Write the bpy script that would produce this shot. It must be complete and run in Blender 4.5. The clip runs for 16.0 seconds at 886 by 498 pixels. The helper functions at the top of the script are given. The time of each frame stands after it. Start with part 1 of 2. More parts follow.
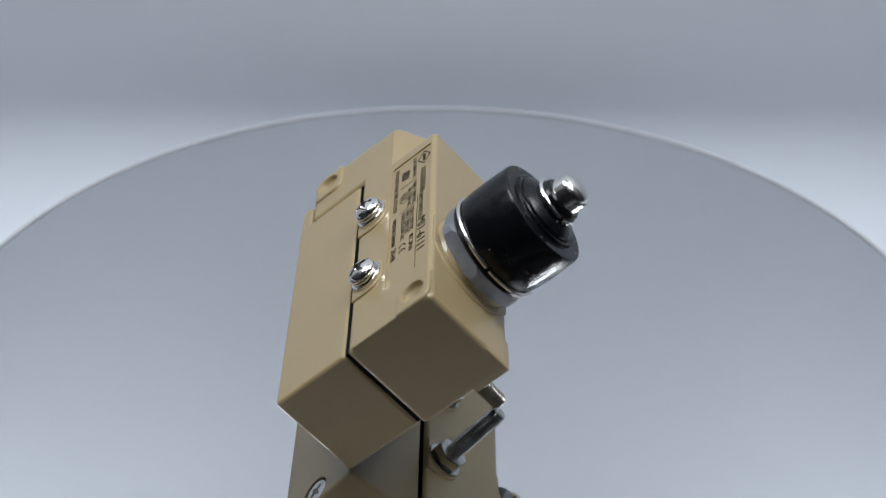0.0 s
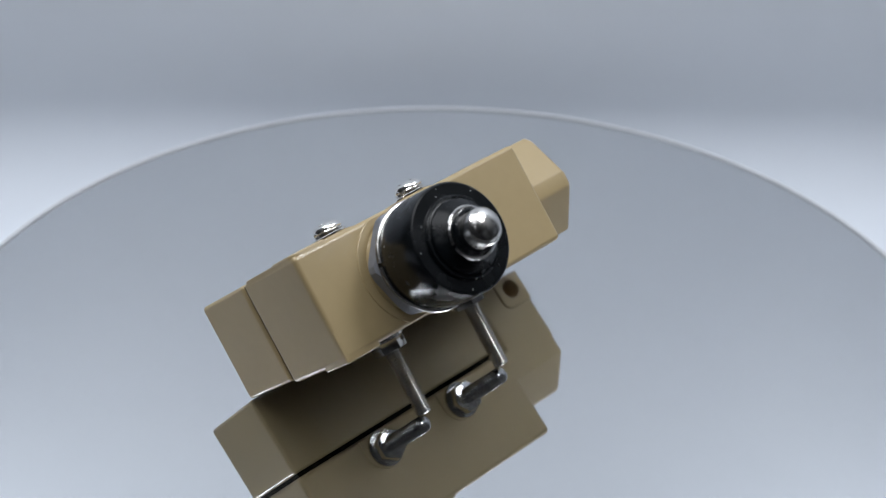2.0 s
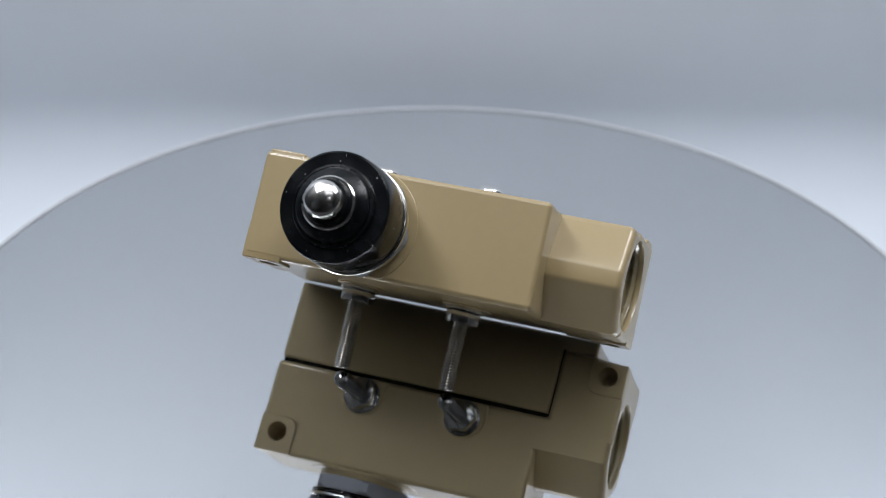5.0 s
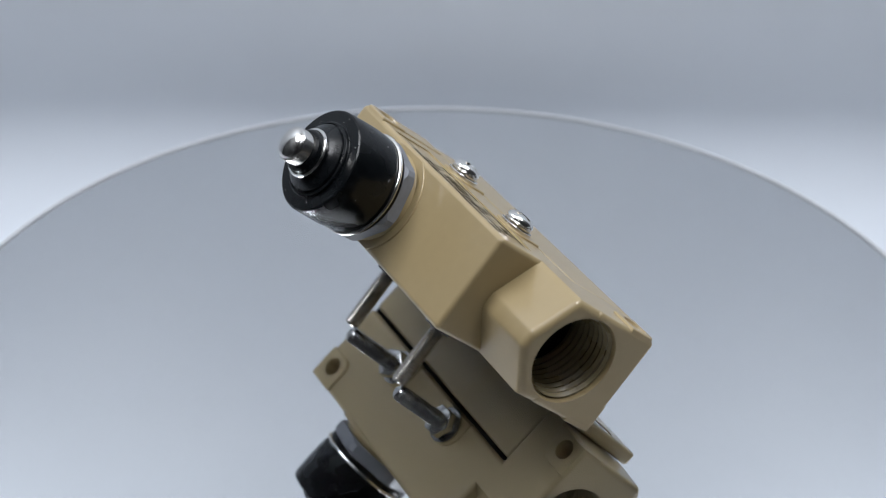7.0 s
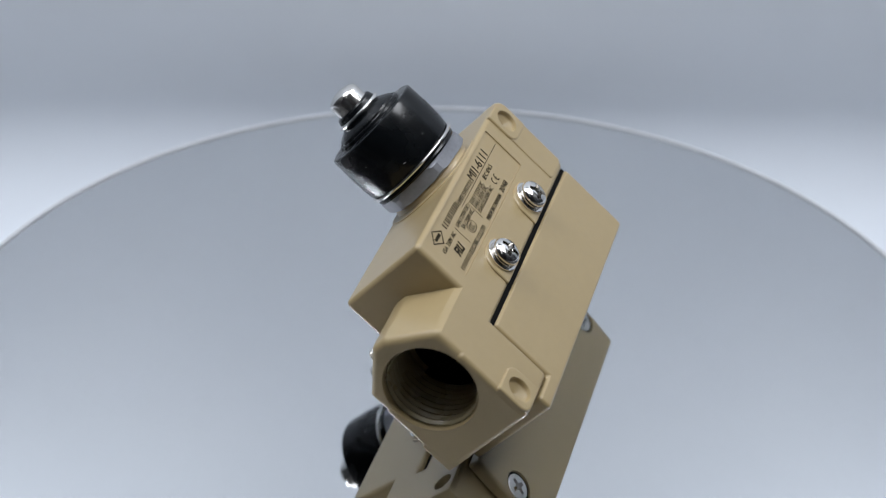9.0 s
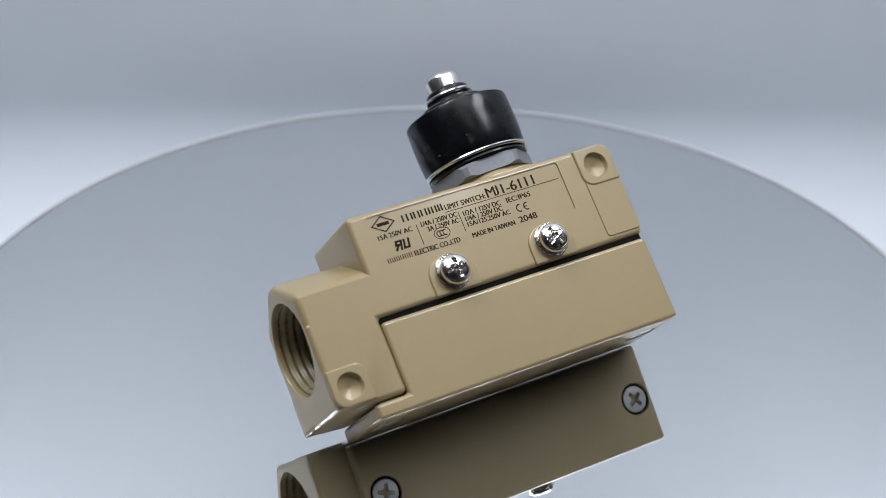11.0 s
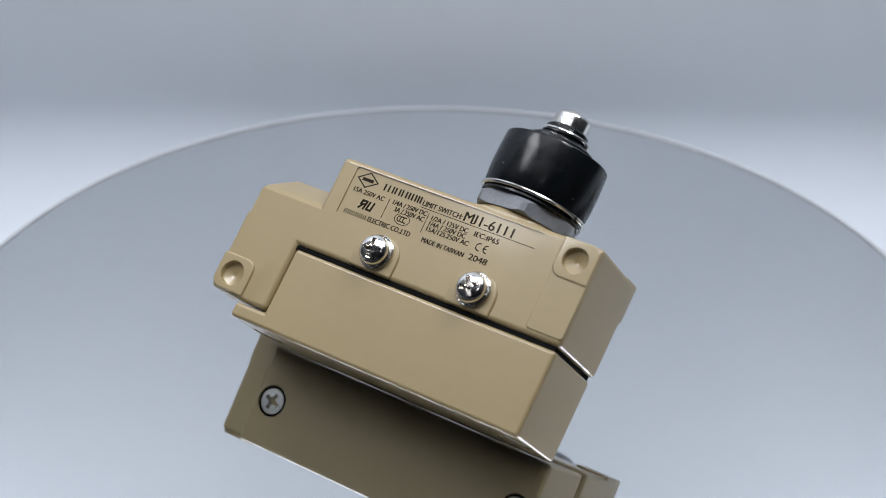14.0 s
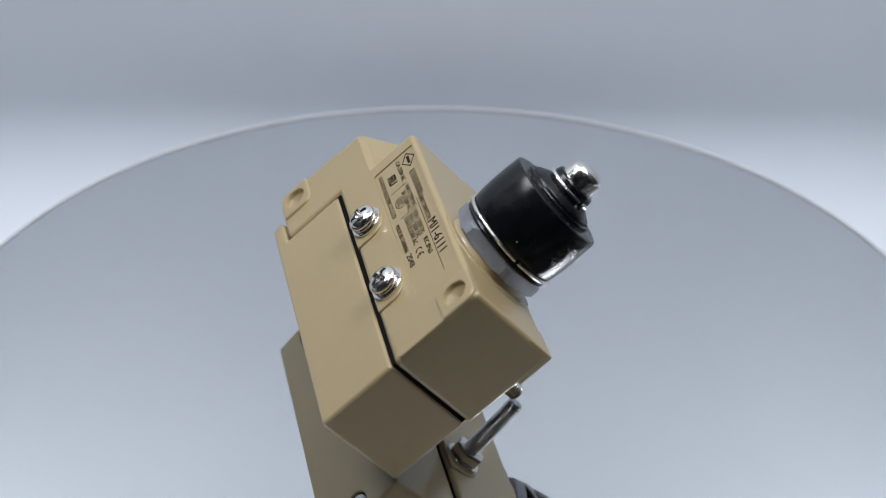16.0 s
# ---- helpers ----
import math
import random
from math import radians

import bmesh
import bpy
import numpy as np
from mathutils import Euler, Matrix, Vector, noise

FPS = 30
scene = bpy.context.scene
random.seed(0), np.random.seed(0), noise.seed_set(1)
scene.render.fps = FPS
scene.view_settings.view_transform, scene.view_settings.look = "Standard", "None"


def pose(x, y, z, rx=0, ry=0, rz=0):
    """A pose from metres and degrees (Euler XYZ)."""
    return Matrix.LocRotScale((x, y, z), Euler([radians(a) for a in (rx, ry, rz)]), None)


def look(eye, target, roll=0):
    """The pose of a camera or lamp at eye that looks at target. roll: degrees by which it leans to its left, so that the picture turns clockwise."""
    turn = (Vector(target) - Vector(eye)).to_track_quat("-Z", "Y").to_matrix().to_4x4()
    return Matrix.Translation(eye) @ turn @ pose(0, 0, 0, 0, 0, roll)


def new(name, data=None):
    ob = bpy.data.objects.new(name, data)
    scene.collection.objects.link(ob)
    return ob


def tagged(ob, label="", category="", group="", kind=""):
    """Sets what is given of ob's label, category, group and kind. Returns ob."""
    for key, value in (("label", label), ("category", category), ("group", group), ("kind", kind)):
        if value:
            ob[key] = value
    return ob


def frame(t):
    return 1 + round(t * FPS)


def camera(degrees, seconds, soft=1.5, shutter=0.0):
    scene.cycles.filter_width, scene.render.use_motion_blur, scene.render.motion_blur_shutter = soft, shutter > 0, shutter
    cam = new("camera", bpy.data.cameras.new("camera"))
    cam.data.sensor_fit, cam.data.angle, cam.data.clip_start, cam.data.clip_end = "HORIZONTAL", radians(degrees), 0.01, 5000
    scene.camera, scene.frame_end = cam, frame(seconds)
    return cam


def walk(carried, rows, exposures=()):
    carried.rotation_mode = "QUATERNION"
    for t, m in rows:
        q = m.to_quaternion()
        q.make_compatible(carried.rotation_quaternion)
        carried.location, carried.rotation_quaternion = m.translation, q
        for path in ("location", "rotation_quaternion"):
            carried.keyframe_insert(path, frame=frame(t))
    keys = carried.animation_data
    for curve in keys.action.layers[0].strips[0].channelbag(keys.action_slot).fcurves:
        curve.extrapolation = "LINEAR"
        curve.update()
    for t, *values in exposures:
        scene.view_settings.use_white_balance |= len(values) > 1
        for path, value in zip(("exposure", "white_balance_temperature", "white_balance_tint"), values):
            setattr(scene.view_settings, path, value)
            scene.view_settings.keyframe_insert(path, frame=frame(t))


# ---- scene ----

# ---- camera ----
cam = camera(28.05, 16.0, soft=0.7)
EYE = pose(0.0, -0.3353, 0.24505, 57.247, 0, -0.09) @ pose(0, 0, 0, 0, 0, 0.674)
cam.data.dof.use_dof = True
cam.data.dof.focus_distance = 0.394
cam.data.dof.aperture_fstop = 12.5
walk(cam, [(0.0, EYE), (16.0, EYE)], exposures=[(0.0, -0.17), (3.0, 0.0), (16.0, 0.0)])

# ---- world and lights ----
world = bpy.data.worlds.new("studio_world")
scene.world = world
world.use_nodes = True
world.node_tree.nodes["Background"].inputs[0].default_value = (0.8, 0.88, 1.0, 1)
world.node_tree.nodes["Background"].inputs[1].default_value = 0.02


def area_lamp(name, eye, target, sx, sy, watts, colour, spread=180.0):
    d = bpy.data.lights.new(name, "AREA")
    d.shape, d.size, d.size_y, d.energy, d.color, d.spread = "RECTANGLE", sx, sy, watts, colour, radians(spread)
    ob = new(name, d)
    ob.matrix_world = look(eye, target)
    return ob


COOL = (0.945, 0.975, 1.03)
for side, name in ((-1, "west"), (1, "east")):
    area_lamp("light_panel_" + name, (0.29 * side, 0.04, 0.53), (0.25 * side, 0.04, 0), 0.26, 0.18, 1.09, COOL, 115.0)
area_lamp("light_panel_top", (0.0, 0.0, 0.545), (0.0, 0.0, 0), 0.30, 0.26, 0.54, COOL, 160.0)
# added fill with no known source, brightens the screw heads' reflections
area_lamp("chrome_fill_front", (0.0, -0.21, 0.545), (0.0, -0.19, 0), 0.26, 0.10, 0.10, COOL, 160.0)
area_lamp("front_spot", (0.02, -0.42, 0.53), (0.0, 0.0, 0.05), 0.06, 0.04, 0.03, COOL, 160.0)


# ---- materials ----
def material(name, colour, rough=0.5, metal=0.0, spread=0.06, grain=400.0, blotch=35.0, bump=0.0, rough_spread=0.08, coat=0.0, ior=1.5):
    m = bpy.data.materials.new(name)
    m.use_nodes = True
    nt = m.node_tree
    b = nt.nodes["Principled BSDF"]
    tc = nt.nodes.new("ShaderNodeTexCoord")
    big = nt.nodes.new("ShaderNodeTexNoise")
    big.inputs["Scale"].default_value, big.inputs["Detail"].default_value = blotch, 3
    fine = nt.nodes.new("ShaderNodeTexNoise")
    fine.inputs["Scale"].default_value, fine.inputs["Detail"].default_value = grain, 2
    nt.links.new(tc.outputs["Object"], big.inputs["Vector"])
    nt.links.new(tc.outputs["Object"], fine.inputs["Vector"])
    add = nt.nodes.new("ShaderNodeMath")
    add.operation = "ADD"
    nt.links.new(big.outputs["Fac"], add.inputs[0])
    nt.links.new(fine.outputs["Fac"], add.inputs[1])
    ramp = nt.nodes.new("ShaderNodeMapRange")
    ramp.inputs["From Min"].default_value, ramp.inputs["From Max"].default_value = 0.6, 1.4
    ramp.inputs["To Min"].default_value, ramp.inputs["To Max"].default_value = 1 - spread, 1 + spread
    nt.links.new(add.outputs[0], ramp.inputs["Value"])
    mul = nt.nodes.new("ShaderNodeVectorMath")
    mul.operation = "SCALE"
    mul.inputs[0].default_value = colour
    nt.links.new(ramp.outputs[0], mul.inputs["Scale"])
    nt.links.new(mul.outputs[0], b.inputs["Base Color"])
    rr = nt.nodes.new("ShaderNodeMapRange")
    rr.inputs["From Min"].default_value, rr.inputs["From Max"].default_value = 0.3, 0.7
    rr.inputs["To Min"].default_value, rr.inputs["To Max"].default_value = max(0.0, rough - rough_spread), rough + rough_spread
    nt.links.new(big.outputs["Fac"], rr.inputs["Value"])
    nt.links.new(rr.outputs[0], b.inputs["Roughness"])
    b.inputs["Metallic"].default_value = metal
    b.inputs["IOR"].default_value = ior
    b.inputs["Coat Weight"].default_value = coat
    b.inputs["Coat Roughness"].default_value = 0.1
    if bump:
        bp = nt.nodes.new("ShaderNodeBump")
        bp.inputs["Strength"].default_value, bp.inputs["Distance"].default_value = bump, 0.0002
        nt.links.new(fine.outputs["Fac"], bp.inputs["Height"])
        nt.links.new(bp.outputs[0], b.inputs["Normal"])
        nt.links.new(bp.outputs[0], b.inputs["Coat Normal"])
    return m


BEIGE = material("beige_enamel", (0.358, 0.273, 0.14), 0.42, 0, 0.03, 420, 40, 0.05, 0.03, coat=0.55)
RUBBER = material("black_rubber", (0.0035, 0.0045, 0.0055), 0.25, 0, 0.25, 900, 160, 0.03, 0.08, ior=1.36)
GASKET = material("black_gasket", (0.004, 0.004, 0.004), 0.8, 0, 0.1, ior=1.2)
CHROME = material("bright_nickel", (0.88, 0.86, 0.83), 0.15, 1, 0.04, 900, 200, 0.0, 0.03)
PLATED = material("dull_zinc_plate", (0.84, 0.83, 0.81), 0.38, 1, 0.05, 1200, 250, 0.0, 0.05)
SATIN = material("satin_nickel", (0.76, 0.74, 0.71), 0.2, 1, 0.05, 1500, 260, 0.0, 0.06)
STEEL = material("threaded_steel", (0.68, 0.66, 0.63), 0.18, 1, 0.08, 1500, 300, 0.0, 0.08)
ZINC = material("cast_zinc", (0.22, 0.23, 0.255), 0.55, 0.35, 0.14, 900, 250, 0.12, 0.10)
PRINT = material("dark_brown_print", (0.026, 0.021, 0.013), 0.75, 0, 0.1, 2500, 500, ior=1.2)
ENTRY = material("thin_olive_enamel", (0.29, 0.24, 0.14), 0.3, 0, 0.1, 500, 120, 0.1, 0.08)
# near-black colour standing in for the shade deep in the cable entry
CAVITY_SHADE = material("painted_cavity_shade", (0.02, 0.018, 0.015), 0.7, 0, 0.1)
MIRROR = material("silvered_mirror", (0.87, 0.88, 0.90), 0.012, 1, 0.004, 60, 12, 0.0, rough_spread=0.005)
FROST = material("ground_glass_edge", (0.42, 0.434, 0.458), 0.85, 0, 0.05)
BACKDROP = material("white_backdrop_sheet", (0.605, 0.645, 0.70), 0.75, 0, 0.012, 90, 6, 0.02)
WALL = material("matt_grey_wall", (0.12, 0.122, 0.125), 0.8, 0, 0.04, 90, 6)
# assumed dark tone for the unseen front floor, to cut its bounce
FRONT_ABSORBER = material("dark_floor_absorber", (0.05, 0.05, 0.052), 0.5, 0, 0.08, 200, 12)
TENT = material("grey_tent_cloth", (0.10, 0.102, 0.106), 0.85, 0, 0.04, 90, 6)
GLASS = bpy.data.materials.new("clear_glass")
GLASS.use_nodes = True
gn = GLASS.node_tree
gn.nodes.remove(gn.nodes["Principled BSDF"])
clear, sheen = gn.nodes.new("ShaderNodeBsdfTransparent"), gn.nodes.new("ShaderNodeBsdfGlossy")
blend = gn.nodes.new("ShaderNodeMixShader")
clear.inputs["Color"].default_value = (0.99, 0.993, 0.993, 1)
sheen.inputs["Roughness"].default_value = 0.0
blend.inputs[0].default_value = 0.035
gn.links.new(clear.outputs[0], blend.inputs[1])
gn.links.new(sheen.outputs[0], blend.inputs[2])
gn.links.new(blend.outputs[0], gn.nodes["Material Output"].inputs["Surface"])
BASE = material("white_turntable_plastic", (0.7, 0.71, 0.72), 0.4, 0, 0.03)

# ---- the switch's own space: millimetres across (u), up (v) and out of its face (w) ----
TILT = 41.454
AXIS = Vector((-1.518, 13.945, -12.918))


def finish(bm, shift=True):
    if shift:
        for v in bm.verts:
            v.co = (v.co - AXIS) * 0.001
    bmesh.ops.recalc_face_normals(bm, faces=bm.faces)
    return bm


def part(name, bm, mat, parent, label="", smooth=32.0, weighted=False, shift=True):
    """Link a bmesh as one mesh object under a thing or a part."""
    finish(bm, shift)
    me = bpy.data.meshes.new(name)
    bm.to_mesh(me)
    bm.free()
    return mesh_part(name, me, mat, parent, label, smooth, weighted)


def mesh_part(name, me, mat, parent, label="", smooth=32.0, weighted=False):
    me.materials.clear()
    me.materials.append(mat)
    if smooth:
        me.polygons.foreach_set("use_smooth", [True] * len(me.polygons))
        me.set_sharp_from_angle(angle=radians(smooth))
    ob = new(name, me)
    ob.parent = parent
    if label:
        tagged(ob, label)
    if weighted:
        wn = ob.modifiers.new("weighted", "WEIGHTED_NORMAL")
        wn.keep_sharp = True
    return ob


def prism(outline, lo, hi, axis="w", bevel=0.0, segments=3, end_bevel=0.0):
    """A solid from an outline, drawn along an axis between lo and hi, edges rounded."""
    bm = bmesh.new()

    def at(p, q, d):
        return {"w": (p, q, d), "u": (d, p, q), "v": (p, d, q)}[axis]
    a = [bm.verts.new(at(p, q, lo)) for p, q in outline]
    b = [bm.verts.new(at(p, q, hi)) for p, q in outline]
    n = len(outline)
    bm.faces.new(a[::-1])
    bm.faces.new(b)
    for i in range(n):
        bm.faces.new((a[i], a[(i + 1) % n], b[(i + 1) % n], b[i]))
    bmesh.ops.recalc_face_normals(bm, faces=bm.faces)
    if end_bevel:
        rim = [e for e in bm.edges if e.verts[0] in a and e.verts[1] in a]
        bmesh.ops.bevel(bm, geom=rim, offset=end_bevel, offset_type="OFFSET", segments=4, profile=0.5, affect="EDGES", clamp_overlap=True)
    if bevel and not end_bevel:
        edges = [e for e in bm.edges if e.calc_face_angle(0) > 0.35]
        bmesh.ops.bevel(bm, geom=edges, offset=bevel, offset_type="OFFSET", segments=segments, profile=0.5, affect="EDGES", clamp_overlap=True)
    return bm


def lathe(profile, centre, axis="v", steps=64, closed_ends=True):
    """Turn (radius, height) pairs round an axis through centre."""
    bm = bmesh.new()
    rings = []
    for r, h in profile:
        ring = []
        for k in range(steps):
            c, s = r * math.cos(2 * math.pi * k / steps), r * math.sin(2 * math.pi * k / steps)
            p = {"v": (c, h, -s), "w": (c, s, h), "u": (h, c, s)}[axis]
            ring.append(bm.verts.new((centre[0] + p[0], centre[1] + p[1], centre[2] + p[2])))
        rings.append(ring)
    for a, b in zip(rings, rings[1:]):
        for k in range(steps):
            bm.faces.new((a[k], a[(k + 1) % steps], b[(k + 1) % steps], b[k]))
    if closed_ends:
        bm.faces.new(rings[0][::-1])
        bm.faces.new(rings[-1])
    return bm


def thread(radius, depth, pitch, lo, hi, centre, axis="w", steps=28, rows_per_turn=8, inward=False):
    """A cut screw thread with a true helix, with its ends drawn in."""
    bm = bmesh.new()
    count = int((hi - lo) / pitch * rows_per_turn) + 1
    rings = []
    for j in range(count):
        h = lo + (hi - lo) * j / (count - 1)
        ring = []
        for k in range(steps):
            ph = (h / pitch - k / steps) % 1.0
            tri = abs(ph * 2 - 1)
            tri = min(1.0, max(0.0, (tri - 0.12) / 0.76))
            r = radius + depth * tri if inward else radius - depth * tri
            edge = min(h - lo, hi - h)
            if not inward and edge < depth:
                r = min(r, radius - depth + edge)
            ang = 2 * math.pi * k / steps
            c, s = r * math.cos(ang), r * math.sin(ang)
            p = {"w": (c, s, h), "u": (h, c, s)}[axis]
            ring.append(bm.verts.new((centre[0] + p[0], centre[1] + p[1], centre[2] + p[2])))
        rings.append(ring)
    for a, b in zip(rings, rings[1:]):
        for k in range(steps):
            bm.faces.new((a[k], a[(k + 1) % steps], b[(k + 1) % steps], b[k]))
    if not inward:
        bm.faces.new(rings[0][::-1])
        bm.faces.new(rings[-1])
    return bm


def torus(major, minor, h, centre, axis="v", a0=0.0, a1=360.0, steps=72, sides=10, flat=1.0):
    bm = bmesh.new()
    full = a1 - a0 >= 360
    n = steps if full else steps + 1
    rings = []
    for k in range(n):
        ang = radians(a0 + (a1 - a0) * k / steps)
        ring = []
        for j in range(sides):
            q = 2 * math.pi * j / sides
            r, hh = major + minor * math.cos(q), h + minor * flat * math.sin(q)
            c, s = r * math.cos(ang), r * math.sin(ang)
            p = {"v": (c, hh, -s), "w": (c, s, hh)}[axis]
            ring.append(bm.verts.new((centre[0] + p[0], centre[1] + p[1], centre[2] + p[2])))
        rings.append(ring)
    pairs = list(zip(rings, rings[1:])) + ([(rings[-1], rings[0])] if full else [])
    for a, b in pairs:
        for j in range(sides):
            bm.faces.new((a[j], a[(j + 1) % sides], b[(j + 1) % sides], b[j]))
    if not full:
        bm.faces.new(rings[0][::-1])
        bm.faces.new(rings[-1])
    return bm


def carve(base, cuts=(), joins=()):
    """Join solids to a base and cut others out of it; returns a plain mesh."""
    def temp(bm):
        bmesh.ops.recalc_face_normals(bm, faces=bm.faces)
        me = bpy.data.meshes.new("solid")
        bm.to_mesh(me)
        bm.free()
        return new("solid", me)
    ob = temp(base)
    tools = []
    for mode, group in (("UNION", joins), ("DIFFERENCE", cuts)):
        for bm in group:
            tool = temp(bm)
            md = ob.modifiers.new("cut", "BOOLEAN")
            md.operation, md.solver, md.object = mode, "EXACT", tool
            tools.append(tool)
    bpy.context.view_layer.update()
    me = bpy.data.meshes.new_from_object(ob.evaluated_get(bpy.context.evaluated_depsgraph_get()))
    for o in [ob, *tools]:
        bpy.data.objects.remove(o)
    return me


def shifted(me):
    bm = bmesh.new()
    bm.from_mesh(me)
    return bm


def round_rect(u0, u1, v0, v1, r, corners=(1, 1, 1, 1), seg=5):
    """Outline of a rectangle; the corners (low-low, high-low, high-high, low-high) are rounded where marked."""
    pts = []
    for (cu, cv, a0), on in zip(((u0, v0, 180), (u1, v0, 270), (u1, v1, 0), (u0, v1, 90)), corners):
        if not on:
            pts.append((cu, cv))
            continue
        ou, ov = (cu + r if cu == u0 else cu - r), (cv + r if cv == v0 else cv - r)
        for k in range(seg + 1):
            a = radians(a0 + 90 * k / seg)
            pts.append((ou + r * math.cos(a), ov + r * math.sin(a)))
    return pts


def circle(cu, cv, r, n=32):
    return [(cu + r * math.cos(2 * math.pi * k / n), cv + r * math.sin(2 * math.pi * k / n)) for k in range(n)]


# ---- the studio: a white sweep inside a closed light tent ----
def sheet(name, rows, mat, label="", smooth=True):
    bm = bmesh.new()
    grid = [[bm.verts.new(p) for p in row] for row in rows]
    for a, b in zip(grid, grid[1:]):
        for i in range(len(a) - 1):
            bm.faces.new((a[i], a[i + 1], b[i + 1], b[i]))
    me = bpy.data.meshes.new(name)
    bm.to_mesh(me)
    bm.free()
    me.materials.append(mat)
    if smooth:
        me.polygons.foreach_set("use_smooth", [True] * len(me.polygons))
    ob = new(name, me)
    sol = ob.modifiers.new("thickness", "SOLIDIFY")
    sol.thickness, sol.offset = 0.004, 1
    return tagged(ob, label, kind="structure")


FLOOR_Z = -0.046
BACK, BEND, LEAN, SIDE, TOP = 0.145, 0.038, 4.6, 0.42, 0.56
REAR = BACK + 0.075
EDGE = -0.12
# out of view; added dark so camera-facing sides get less bounced light
sheet("floor", [[(-SIDE, -0.80, FLOOR_Z), (SIDE, -0.80, FLOOR_Z)], [(-SIDE, EDGE, FLOOR_Z), (SIDE, EDGE, FLOOR_Z)]][::-1], FRONT_ABSORBER, "unseen dark floor added before the paper sweep to cut bounce")
profile = [(EDGE, FLOOR_Z), (0.0, FLOOR_Z), (BACK - BEND, FLOOR_Z)]
for k in range(1, 17):
    q = radians((90 - LEAN) * k / 16)
    profile.append((BACK - BEND + BEND * math.sin(q), FLOOR_Z + BEND * (1 - math.cos(q))))
profile.append((profile[-1][0] + (TOP - profile[-1][1]) * math.tan(radians(LEAN)), TOP))
sheet("backdrop", [[(-SIDE, y, z), (SIDE, y, z)] for y, z in profile][::-1], BACKDROP, "seamless white paper sweep behind the turntable")
MOUTH = -0.24
for name, x, label, mat, y0, y1 in (
        ("wall_west", -SIDE, "grey cloth side of the light tent", TENT, MOUTH, REAR),
        ("wall_east", SIDE, "grey cloth side of the light tent", TENT, REAR, MOUTH),
        ("wall_south_west", -SIDE, "dim room wall before the tent's open front", WALL, -0.80, MOUTH),
        ("wall_south_east", SIDE, "dim room wall before the tent's open front", WALL, MOUTH, -0.80)):
    sheet(name, [[(x, y0, FLOOR_Z), (x, y0, TOP)], [(x, y1, FLOOR_Z), (x, y1, TOP)]], mat, label)
sheet("wall_south", [[(SIDE, -0.80, FLOOR_Z), (SIDE, -0.80, TOP)], [(-SIDE, -0.80, FLOOR_Z), (-SIDE, -0.80, TOP)]], WALL, "plain grey wall behind the camera")
sheet("ceiling", [[(-SIDE, -0.22, TOP), (SIDE, -0.22, TOP)], [(-SIDE, REAR, TOP), (SIDE, REAR, TOP)]][::-1], TENT, "grey cloth top of the light tent")
sheet("ceiling_south", [[(-SIDE, -0.80, TOP), (SIDE, -0.80, TOP)], [(-SIDE, -0.22, TOP), (SIDE, -0.22, TOP)]][::-1], WALL, "dim ceiling before the tent's open front")

# ---- turntable ----
table = new("turntable")
table.matrix_world = pose(0.0006, 0, FLOOR_Z)
tagged(table, "round mirror-topped display turntable on the white sweep", "turntable")
LIFT = -FLOOR_Z
platter = part("platter", lathe([(0.1205, LIFT - 0.006), (0.1228, LIFT - 0.0055), (0.1228, LIFT - 0.0010), (0.1222, LIFT), (0.1217, LIFT), (0.12135, LIFT - 0.0001), (0.12135, LIFT - 0.0020)], (0, 0, 0), "w", 180), FROST, table, "pale ground edge of the disc", shift=False)
part("mirror_top", lathe([(0.12125, LIFT - 0.0016), (0.12125, LIFT - 0.00046)], (0, 0, 0), "w", 180), MIRROR, platter, "silvered mirror disc", shift=False)
pane = part("glass_top", lathe([(0.12125, LIFT - 0.00043), (0.12125, LIFT)], (0, 0, 0), "w", 180), GLASS, platter, "clear glass over the silvering", shift=False)
pane.visible_shadow = False
pane.data.materials.append(FROST)
for face in pane.data.polygons:
    if abs(face.normal.z) < 0.5:
        face.material_index = 1
part("base", lathe([(0.085, 0.0), (0.085, LIFT - 0.010), (0.080, LIFT - 0.006)], (0, 0, 0), "w", 96), BASE, table, "white plastic drum base", shift=False)

# ---- limit switch ----
switch = new("limit_switch")
tagged(switch, "beige enamelled limit switch, black rubber boot, propped on screw tips", "limit switch")
FACE = 22.6
SCREW_U, SCREW_V = (-7.8, 17.6), 25.0
PLUNGER = (15.0, 0.0, 9.8)


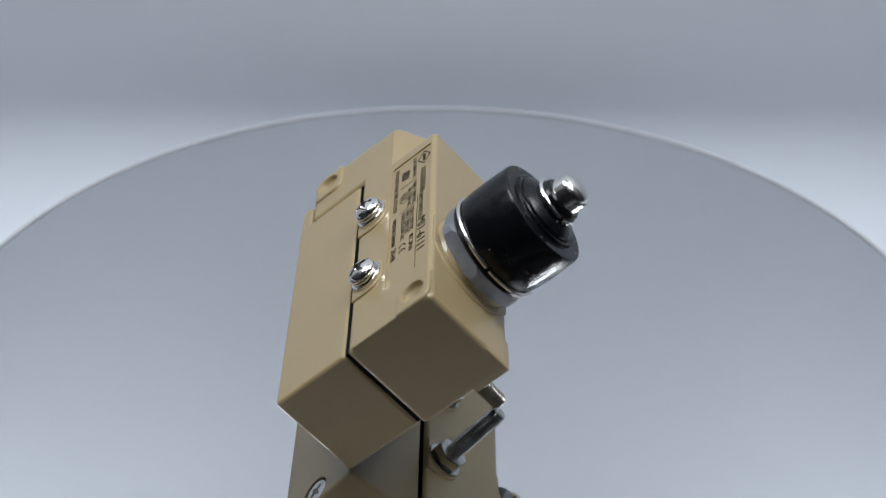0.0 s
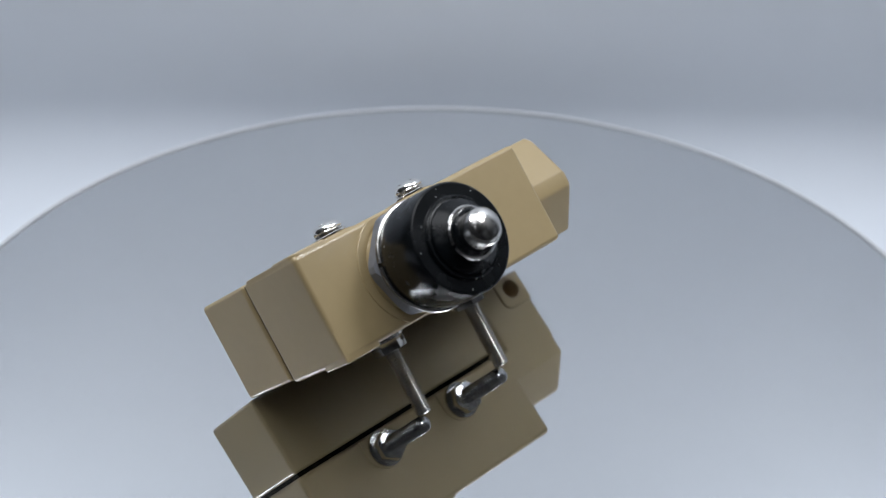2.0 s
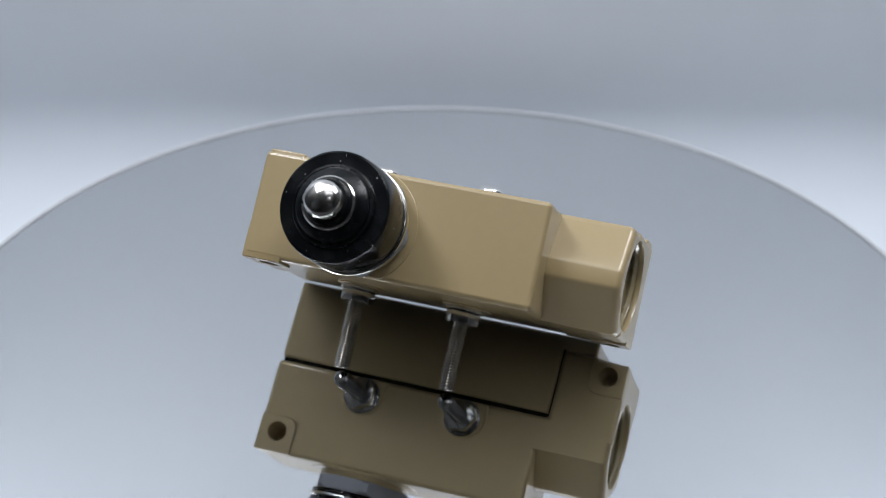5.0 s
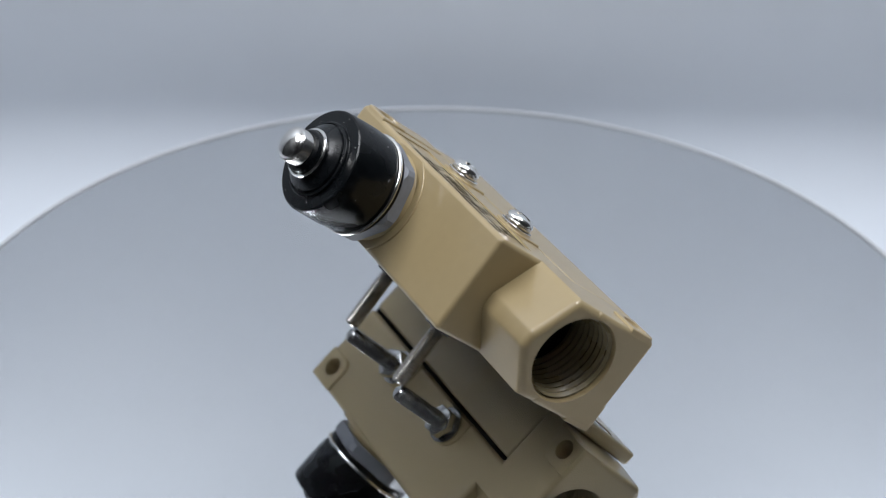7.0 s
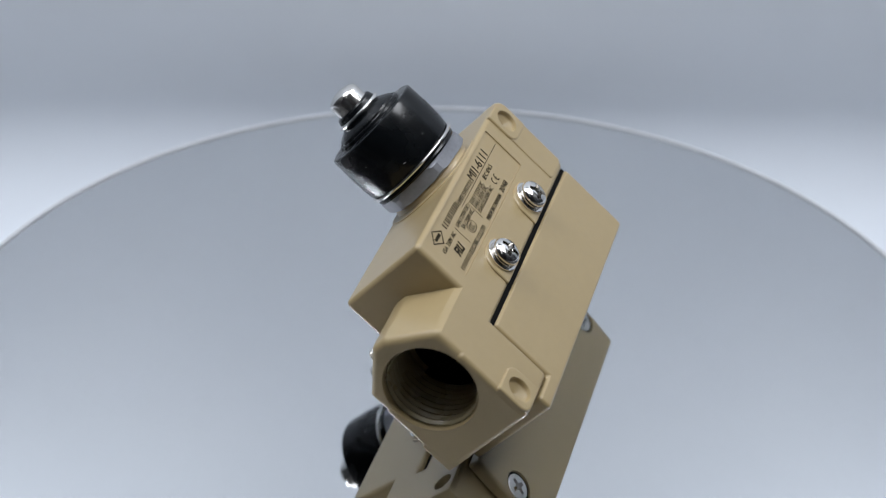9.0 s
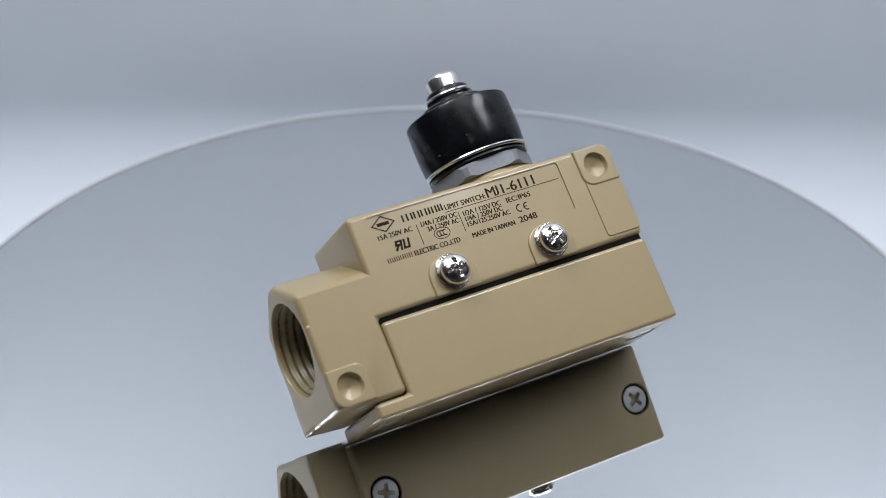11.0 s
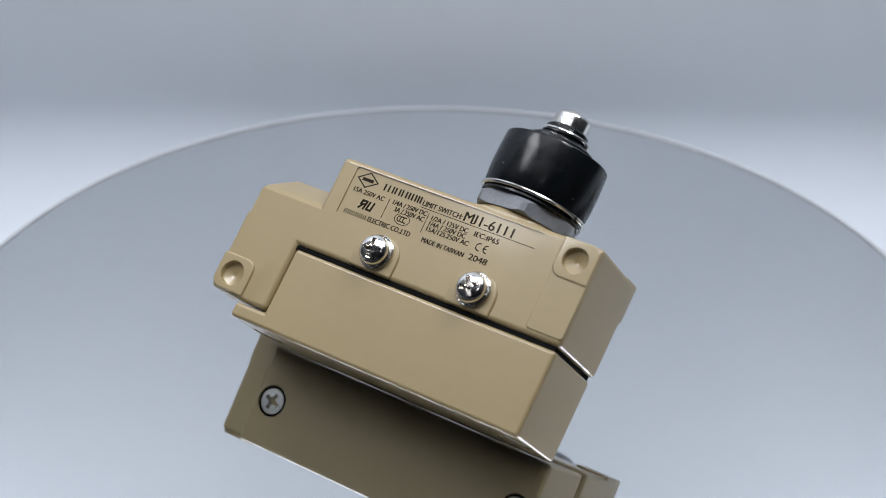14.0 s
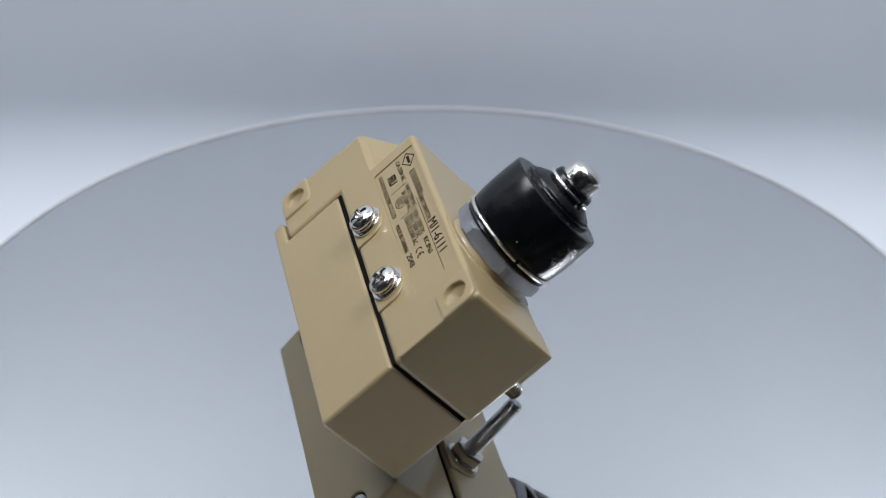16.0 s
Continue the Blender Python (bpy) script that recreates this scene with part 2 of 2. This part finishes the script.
def housing():
    outline = [(-26.6, 43.1), (41.0, 43.1), (41.0, 20.3), (-27.7, 20.3), (-27.7, 3.7), (-35.4, 3.7), (-43.9, 4.4),
               (-43.9, 24.0), (-26.6, 24.0)]
    body = prism(outline, -1.7, FACE, "w", 1.2, 5)
    boss = prism([(21.2, -1.66), (28.2, -1.66), (35.7, 7.3), (36.1, 8.2), (36.1, 11.2), (35.7, 12.0), (31.0, 21.4), (29.6, FACE - 0.03), (21.2, FACE - 0.03)], -43.75, -25.5, "u", 0.0, 3, 1.7)
    pads = [
        prism(round_rect(31.6, 40.9, 34.0, 43.0, 2.6, (1, 0, 1, 0)), 15, FACE + 0.55, "w", 0.45, 3),
        prism(round_rect(-43.8, -34.6, 4.45, 13.0, 2.6, (1, 0, 1, 0)), 15, FACE + 0.55, "w", 0.45, 3),
        prism(round_rect(31.6, 40.9, 34.0, 43.0, 2.6, (1, 0, 0, 0)), -2.3, 5, "w", 0.35, 3),
        prism(round_rect(-43.8, -34.9, 4.45, 12.6, 2.6, (0, 0, 1, 0)), -2.1, 5, "w", 0.35, 3),
        prism(round_rect(31.9, 40.85, 21.7, 36.0, 0.9), 15, FACE + 0.26, "w", 0.22, 3),
        lathe([(11.2, 41.5), (11.2, 43.2), (11.0, 43.9), (10.7, 44.6), (10.5, 44.8)], PLUNGER, "v", 96),
    ]
    # low round pad under the collar, trimmed to the top face
    rim = [(PLUNGER[0] + 13.3 * math.cos(2 * math.pi * k / 64), min(22.2, max(-1.35, PLUNGER[2] + 13.3 * math.sin(2 * math.pi * k / 64)))) for k in range(64)]
    pads.append(prism([p for k, p in enumerate(rim) if p != rim[k - 1]], 41.5, 43.4, "v", 0.22, 3))
    for u in SCREW_U:
        pads.append(prism(round_rect(u - 5.6, u + 5.6, 20.6, 29.0, 4.4, (0, 0, 1, 1)), 15, FACE + 0.5, "w", 0.42, 4))
        pads.append(prism(round_rect(u - 5.4, u + 5.4, 20.6, 29.6, 4.8, (0, 0, 1, 1)), -2.15, 5, "w", 0.3, 3))
    cuts = [
        prism(round_rect(-22.3, 27.0, 30.1, 41.9, 0.7), FACE - 0.3, 30, "w"),
        lathe([(10.9, -45.0), (10.15, -43.2), (10.15, -27.0), (8.6, -26.0), (8.6, -14.0)], (0, 21.6, 10.6), "u", 64),
    ]
    for u, v in ((36.1, 38.5), (-39.4, 8.6)):
        cuts.append(lathe([(3.2, 24.5), (2.98, FACE + 0.42), (2.84, FACE + 0.15), (2.8, FACE - 0.35), (2.6, FACE - 0.6), (0.6, FACE - 1.2), (0.45, FACE - 1.35), (0.1, FACE - 1.4)], (u, v, 0), "w", 40))
        cuts.append(lathe([(0.8, 6.0), (2.1, 5.0), (2.15, -1.6), (2.5, -2.4), (2.7, -4.0)], (u, v - 0.6, 0), "w", 40))
    me = carve(body, cuts, [boss] + pads)
    return part("housing", shifted(me), BEIGE, switch, "beige enamelled die-cast housing", 34, True)


body = housing()


def conduit():
    part("conduit_thread", thread(9.62, 0.5, 1.81, -42.9, -27.2, (0, 21.6, 10.6), "u", 64, 8, True), ENTRY, body, "threaded cable entry")
    # liner added only to darken the bore; its blackness is painted shade
    part("shade_liner", lathe([(8.9, -26.8), (8.45, -26.0), (8.45, -14.8), (0.5, -14.3)], (0, 21.6, 10.6), "u", 48, False), CAVITY_SHADE, body, "near-black liner standing in for shade inside the cable entry")


conduit()


def cover():
    outline = [(-27.5, 19.35), (40.7, 19.35), (40.7, -0.2), (-35.6, -0.2), (-35.6, 3.3), (-27.5, 3.3)]
    base = prism(outline, -0.92, 22.4, "w", 0.9, 4)
    cuts = [lathe([(4.3, -3.0), (3.75, -0.2), (3.65, 0.7), (2.0, 1.4)], (u, 0, 11.4), "v", 40) for u in (-30.7, 36.3)]
    return part("cover", shifted(carve(base, cuts)), BEIGE, switch, "beige enamelled wiring cover", 34, True)


lid = cover()
part("gasket", prism([(-27.75, 20.4), (40.0, 20.4), (40.0, 19.25), (-27.75, 19.25)], -0.6, 21.9, "w"), GASKET, switch, "black rubber gasket")
part("gasket_strip", prism([(-27.8, 19.3), (-27.4, 19.3), (-27.4, 3.2), (-27.8, 3.2)], -0.6, 21.2, "w"), GASKET, switch, "black rubber gasket strip")


def cross_cut(arm, wide, h_top, h_low):
    """Two crossed tapered slots that make a Phillips recess."""
    out = []
    for turned in (0, 1):
        bm = bmesh.new()
        lo, hi = [], []
        for x, y in ((-1, -1), (1, -1), (1, 1), (-1, 1)):
            for s, h, bag in ((0.55, h_low, lo), (1.0, h_top, hi)):
                p, q = x * arm * s, y * wide * (0.7 + 0.3 * s)
                if turned:
                    p, q = -q, p
                bag.append(bm.verts.new((p, q, h)))
        bm.faces.new(lo[::-1])
        bm.faces.new(hi)
        for i in range(4):
            bm.faces.new((lo[i], lo[(i + 1) % 4], hi[(i + 1) % 4], hi[i]))
        out.append(bm)
    return out


def placed(me, m):
    bm = bmesh.new()
    bm.from_mesh(me)
    bm.transform(m)
    return bm


def front_screw(u, turn):
    v = SCREW_V
    top = FACE + 0.5
    head_profile = [(1.9, 0.0), (3.25, 0.0), (3.45, 0.3), (3.42, 0.75), (3.1, 1.3), (2.5, 1.72), (1.5, 2.0), (0.5, 2.1)]
    me = carve(lathe(head_profile, (0, 0, 0), "w", 48), cross_cut(2.75, 0.56, 2.8, -0.5) + [lathe([(0.3, 0.2), (1.15, 1.6), (1.35, 2.8)], (0, 0, 0), "w", 20)])
    m = Matrix.Translation((u, v, top + 1.3)) @ Matrix.Rotation(radians(turn), 4, "Z")
    screw = part("screw", placed(me, m), CHROME, switch, "bright nickel-plated cross-head screw", 30)
    part("flat_washer", lathe([(2.2, top), (3.9, top), (4.03, top + 0.12), (4.03, top + 0.48), (3.9, top + 0.6), (2.2, top + 0.6)], (u, v, 0), "w", 48), CHROME, screw)
    part("spring_washer", lathe([(2.2, top + 0.6), (3.3, top + 0.64), (3.42, top + 0.75), (3.42, top + 1.15), (3.3, top + 1.28), (2.2, top + 1.3)], (u, v, 0), "w", 48), STEEL, screw)
    part("screw_tip", thread(2.02, 0.46, 0.7, -21.35, -4.0, (u, v, 0), "w"), STEEL, screw, "threaded steel shank tip", 60)
    nut = prism([(u + 4.04 * math.cos(radians(60 * k + turn)), v + 4.04 * math.sin(radians(60 * k + turn))) for k in range(6)], -5.9, -3.0, "w", 0.35, 2)
    part("hex_nut", nut, STEEL, screw, "steel hexagon nut", 25)
    part("nut_washer", lathe([(2.2, -2.15), (4.4, -2.15), (4.5, -2.3), (4.5, -2.9), (4.4, -3.0), (2.2, -3.0)], (u, v, 0), "w", 48), STEEL, screw)


front_screw(SCREW_U[0], 4)
front_screw(SCREW_U[1], 28)


def cover_screw(u, turn):
    me = carve(lathe([(1.8, -2.0), (3.05, -0.35), (3.1, -0.1), (2.9, 0.05), (1.8, 0.16), (0.3, 0.2)], (0, 0, 0), "w", 40), cross_cut(2.35, 0.55, 1.0, -1.6) + [lathe([(0.3, -1.4), (0.9, -0.2), (1.15, 1.0)], (0, 0, 0), "w", 20)])
    m = Matrix.Translation((u, 0.1, 11.4)) @ Matrix.Rotation(radians(90), 4, "X") @ Matrix.Rotation(radians(turn), 4, "Z")
    screw = part("cover_screw", placed(me, m), PLATED, lid, "countersunk cross-head screw", 30)
    part("seal_ring", lathe([(2.2, 0.62), (3.62, 0.62), (3.62, 0.30), (3.1, 0.25)], (u, 0, 11.4), "v", 40, False), GASKET, screw, "black seal ring")


cover_screw(-30.7, 20)
cover_screw(36.3, 55)


# ---- plunger head ----
def plunger_head():
    cu, _, cw = PLUNGER
    hexo = [(cu + 12.7 * math.cos(radians(60 * k + 72)), cw + 12.7 * math.sin(radians(60 * k + 72))) for k in range(6)]
    hexm = prism(hexo, 44.7, 48.0, "v")
    cone = lathe([(11.6, 44.7), (12.3, 45.2), (12.3, 47.3), (11.7, 48.0)], PLUNGER, "v", 72)
    me = carve(hexm, [], [])
    lock = part("lock_nut", shifted(intersect(me, cone)), ZINC, switch, "grey cast zinc hexagonal lock nut", 25)
    boot = part("boot", lathe([(10.8, 47.9), (11.75, 48.1), (11.95, 48.5), (11.85, 49.0), (11.6, 49.3), (11.6, 50.1), (12.0, 50.4), (12.2, 51.2), (12.4, 53.5), (12.45, 56.0), (12.4, 59.0),
                               (12.3, 62.3), (12.15, 62.75), (11.8, 62.95), (9.25, 63.05), (9.1, 63.15), (9.05, 63.7), (8.85, 63.9), (8.5, 63.95), (8.4, 63.75), (8.2, 63.8), (8.1, 64.4), (7.8, 64.7),
                               (6.2, 65.6), (5.5, 66.0), (5.3, 66.4), (5.3, 67.1), (5.1, 67.6), (5.0, 68.2), (4.6, 68.6), (4.0, 68.6)], PLUNGER, "v", 96), RUBBER, switch, "black moulded rubber boot", 26)
    part("clamp_ring", torus(12.0, 0.62, 49.75, PLUNGER, "v", -11, 345, 96, 10, 0.85), SATIN, boot, "split bright wire ring")
    part("clip_ring", torus(5.5, 0.45, 66.75, PLUNGER, "v", 12, 364, 72, 10, 1.1), CHROME, boot, "small split bright wire ring")
    part("plunger", lathe([(4.1, 67.5), (4.1, 71.2), (4.0, 71.65), (3.65, 72.15), (2.9, 72.6), (1.8, 73.0), (0.6, 73.2)], PLUNGER, "v", 64), SATIN, boot, "satin steel push plunger", 40)
    return boot


def specks():
    """A little lint caught on the rubber."""
    rng = random.Random(5)
    bm = bmesh.new()
    cu, _, cw = PLUNGER
    for k in range(16):
        a = rng.uniform(0, 2 * math.pi)
        r, v = (12.44, rng.uniform(52.5, 60)) if k % 2 else (rng.uniform(9.6, 11.5), 63.02)
        m = Matrix.Translation((cu + r * math.cos(a), v, cw - r * math.sin(a))) @ Matrix.Diagonal((rng.uniform(0.06, 0.12), rng.uniform(0.05, 0.1), rng.uniform(0.06, 0.16), 1))
        bmesh.ops.create_icosphere(bm, subdivisions=1, radius=1.0, matrix=m)
    part("lint", bm, BASE, boot_part, "pale specks of lint")


def intersect(me, bm_tool):
    bmesh.ops.recalc_face_normals(bm_tool, faces=bm_tool.faces)
    tm = bpy.data.meshes.new("solid")
    bm_tool.to_mesh(tm)
    bm_tool.free()
    a, b = new("solid", me), new("solid", tm)
    md = a.modifiers.new("meet", "BOOLEAN")
    md.operation, md.solver, md.object = "INTERSECT", "EXACT", b
    bpy.context.view_layer.update()
    out = bpy.data.meshes.new_from_object(a.evaluated_get(bpy.context.evaluated_depsgraph_get()))
    bpy.data.objects.remove(a)
    bpy.data.objects.remove(b)
    return out


boot_part = plunger_head()
specks()

# ---- print on the face ----
INK = FACE - 0.3 + 0.03


def seat_capitals(bm, tall):
    """Raise the letters that hang below the line on to it."""
    left = set(bm.verts)
    while left:
        island, stack = set(), [left.pop()]
        while stack:
            v = stack.pop()
            island.add(v)
            for e in v.link_edges:
                o = e.other_vert(v)
                if o in left:
                    left.discard(o)
                    stack.append(o)
        low, high = min(v.co.y for v in island), max(v.co.y for v in island)
        if low < -0.05 and high > 0.5 * tall:
            for v in island:
                v.co.y = (v.co.y - low) / (high - low) * tall


def lettering(name, words, u0, u1, v0, v1, bold=0.0, label=""):
    """Words set between u0 and u1, capitals from v0 to v1."""
    cu = bpy.data.curves.new(name, "FONT")
    cu.body, cu.size, cu.resolution_u = words, 1.0, 3
    ob = new(name, cu)
    bpy.context.view_layer.update()
    me = bpy.data.meshes.new_from_object(ob.evaluated_get(bpy.context.evaluated_depsgraph_get()))
    bpy.data.objects.remove(ob)
    co = np.empty(len(me.vertices) * 3)
    me.vertices.foreach_get("co", co)
    co = co.reshape(-1, 3)
    lo, hi = co.min(0), co.max(0)
    bm = bmesh.new()
    bm.from_mesh(me)
    tall = 0.69
    seat_capitals(bm, tall)
    for v in bm.verts:
        v.co = Vector((u0 + (v.co.x - lo[0]) / (hi[0] - lo[0]) * (u1 - u0), v0 + v.co.y / tall * (v1 - v0), INK))
    if bold:
        twin = bm.copy()
        for v in twin.verts:
            v.co.x += bold
            v.co.z += 0.003
        tm = bpy.data.meshes.new("twin")
        twin.to_mesh(tm)
        twin.free()
        bm.from_mesh(tm)
    return flat_part(name, bm, label)


def flat_part(name, bm, label=""):
    """A thin printed mark, given a film of ink for thickness."""
    bmesh.ops.recalc_face_normals(bm, faces=bm.faces)
    ret = bmesh.ops.extrude_face_region(bm, geom=bm.faces[:])
    for e in ret["geom"]:
        if isinstance(e, bmesh.types.BMVert):
            e.co.z += 0.02
    return part(name, bm, PRINT, body, label, 0)


def bars(name, rects, label=""):
    bm = bmesh.new()
    for u0, u1, v0, v1 in rects:
        bm.faces.new([bm.verts.new((u, v, INK)) for u, v in ((u0, v0), (u1, v0), (u1, v1), (u0, v1))])
    return flat_part(name, bm, label)


def arc_mark(bm, cu, cv, ru, rv, a0, a1, width, n=24):
    inner, outer = [], []
    for k in range(n + 1):
        a = radians(a0 + (a1 - a0) * k / n)
        inner.append(bm.verts.new((cu + (ru - width / 2) * math.cos(a), cv + (rv - width / 2) * math.sin(a), INK)))
        outer.append(bm.verts.new((cu + (ru + width / 2) * math.cos(a), cv + (rv + width / 2) * math.sin(a), INK)))
    for k in range(n):
        bm.faces.new((inner[k], outer[k], outer[k + 1], inner[k + 1]))


def stroke(bm, pts, width):
    for (x0, y0), (x1, y1) in zip(pts, pts[1:]):
        d = Vector((x1 - x0, y1 - y0)).normalized() * width / 2
        n = Vector((-d.y, d.x))
        x0, y0, x1, y1 = x0 - d.x, y0 - d.y, x1 + d.x, y1 + d.y
        bm.faces.new([bm.verts.new((x, y, INK)) for x, y in ((x0 + n.x, y0 + n.y), (x0 - n.x, y0 - n.y), (x1 - n.x, y1 - n.y), (x1 + n.x, y1 + n.y))])


def face_print():
    lettering("switch_kind_text", "LIMIT SWITCH:", -3.3, 7.0, 38.55, 39.75, 0.11)
    lettering("model_text", "MJ1-6111", 7.5, 19.9, 38.45, 40.7, 0.13)
    lettering("rating_text", "15A 250V AC", -20.9, -12.6, 36.3, 37.4, 0.11)
    lettering("rating_text", "1/4A / 250V DC", -10.2, -1.2, 36.5, 37.6, 0.11)
    lettering("rating_text", "3A / 250V AC", -9.2, -1.3, 35.1, 36.2, 0.11)
    lettering("rating_text", "1/2A / 125V DC", 0.3, 9.8, 36.1, 37.2, 0.11)
    lettering("rating_text", "1/4A / 250V DC", 0.3, 9.8, 34.8, 35.9, 0.11)
    lettering("rating_text", "15A/125.250V AC", 0.3, 11.2, 33.5, 34.6, 0.11)
    lettering("rating_text", "IEC:IP65", 11.5, 17.7, 36.1, 37.25, 0.11)
    lettering("date_text", "2048", 12.6, 17.2, 30.9, 32.3, 0.11)
    lettering("origin_text", "MADE IN TAIWAN", 0.4, 11.3, 30.85, 31.95, 0.11)
    lettering("maker_text", "ELECTRIC CO.,LTD", -14.2, -2.8, 30.85, 32.0, 0.11)
    bars("maker_bar", [(-20.7 + 0.52 * k, -20.7 + 0.52 * k + 0.2, 30.9, 32.0) for k in range(12)], "plain dark bars of print")
    bars("rule", [(-3.5, 26.0, 38.02, 38.16)], "thin printed rule")
    bars("divider", [(-11.35, -11.2, 32.6, 37.4)])
    bars("divider", [(-0.75, -0.6, 32.7, 37.4)])
    bm = bmesh.new()
    stroke(bm, [(-21.2, 39.6), (-18.5, 41.4), (-15.8, 39.65), (-18.5, 37.85), (-21.2, 39.6)], 0.28)
    stroke(bm, [(-19.6, 39.65), (-17.4, 39.65)], 0.75)
    flat_part("diamond_emblem", bm, "printed diamond-shaped emblem")
    bars("maker_emblem", [(u, u + 0.42, 38.7, 40.3) for u in (-13.9, -12.8, -11.7, -11.0, -9.9, -9.2, -8.1, -7.3, -6.5, -5.6, -4.9, -4.2)], "printed maker's mark of plain dark bars")
    # approval marks
    bm = bmesh.new()
    arc_mark(bm, -6.2, 33.95, 1.95, 1.25, 0, 360, 0.16, 40)
    for k in range(3):
        arc_mark(bm, -6.9 + 0.75 * k, 33.95, 0.55, 0.62, 60, 300, 0.24, 14)
    flat_part("ring_emblem", bm, "printed oval approval emblem")
    bm = bmesh.new()
    arc_mark(bm, 14.0, 34.2, 0.82, 0.82, 75, 285, 0.26, 18)
    arc_mark(bm, 15.9, 34.2, 0.82, 0.82, 75, 285, 0.26, 18)
    stroke(bm, [(15.2, 34.2), (15.75, 34.2)], 0.24)
    flat_part("approval_emblem", bm, "printed approval emblem")
    bm = bmesh.new()
    stroke(bm, [(-16.5, 33.2), (-16.1, 35.0), (-17.3, 35.0), (-17.5, 34.2), (-16.4, 34.2)], 0.5)
    stroke(bm, [(-17.0, 34.1), (-17.7, 33.2)], 0.5)
    stroke(bm, [(-15.4, 35.0), (-15.7, 33.25), (-14.6, 33.25), (-14.3, 35.0)], 0.5)
    flat_part("component_emblem", bm, "printed bold approval emblem")


face_print()


# ---- the turning ----
def motions():
    rows_switch, rows_platter = [], []
    for k in range(0, 33):
        t = k * 0.5
        turn = 269.645 - 21.6997 * t
        rows_switch.append((t, pose(0, 0, 0, 0, 0, turn) @ pose(0, 0, 0, TILT)))
        rows_platter.append((t, pose(0, 0, 0, 0, 0, turn)))
    walk(switch, rows_switch)
    walk(platter, rows_platter)


motions()
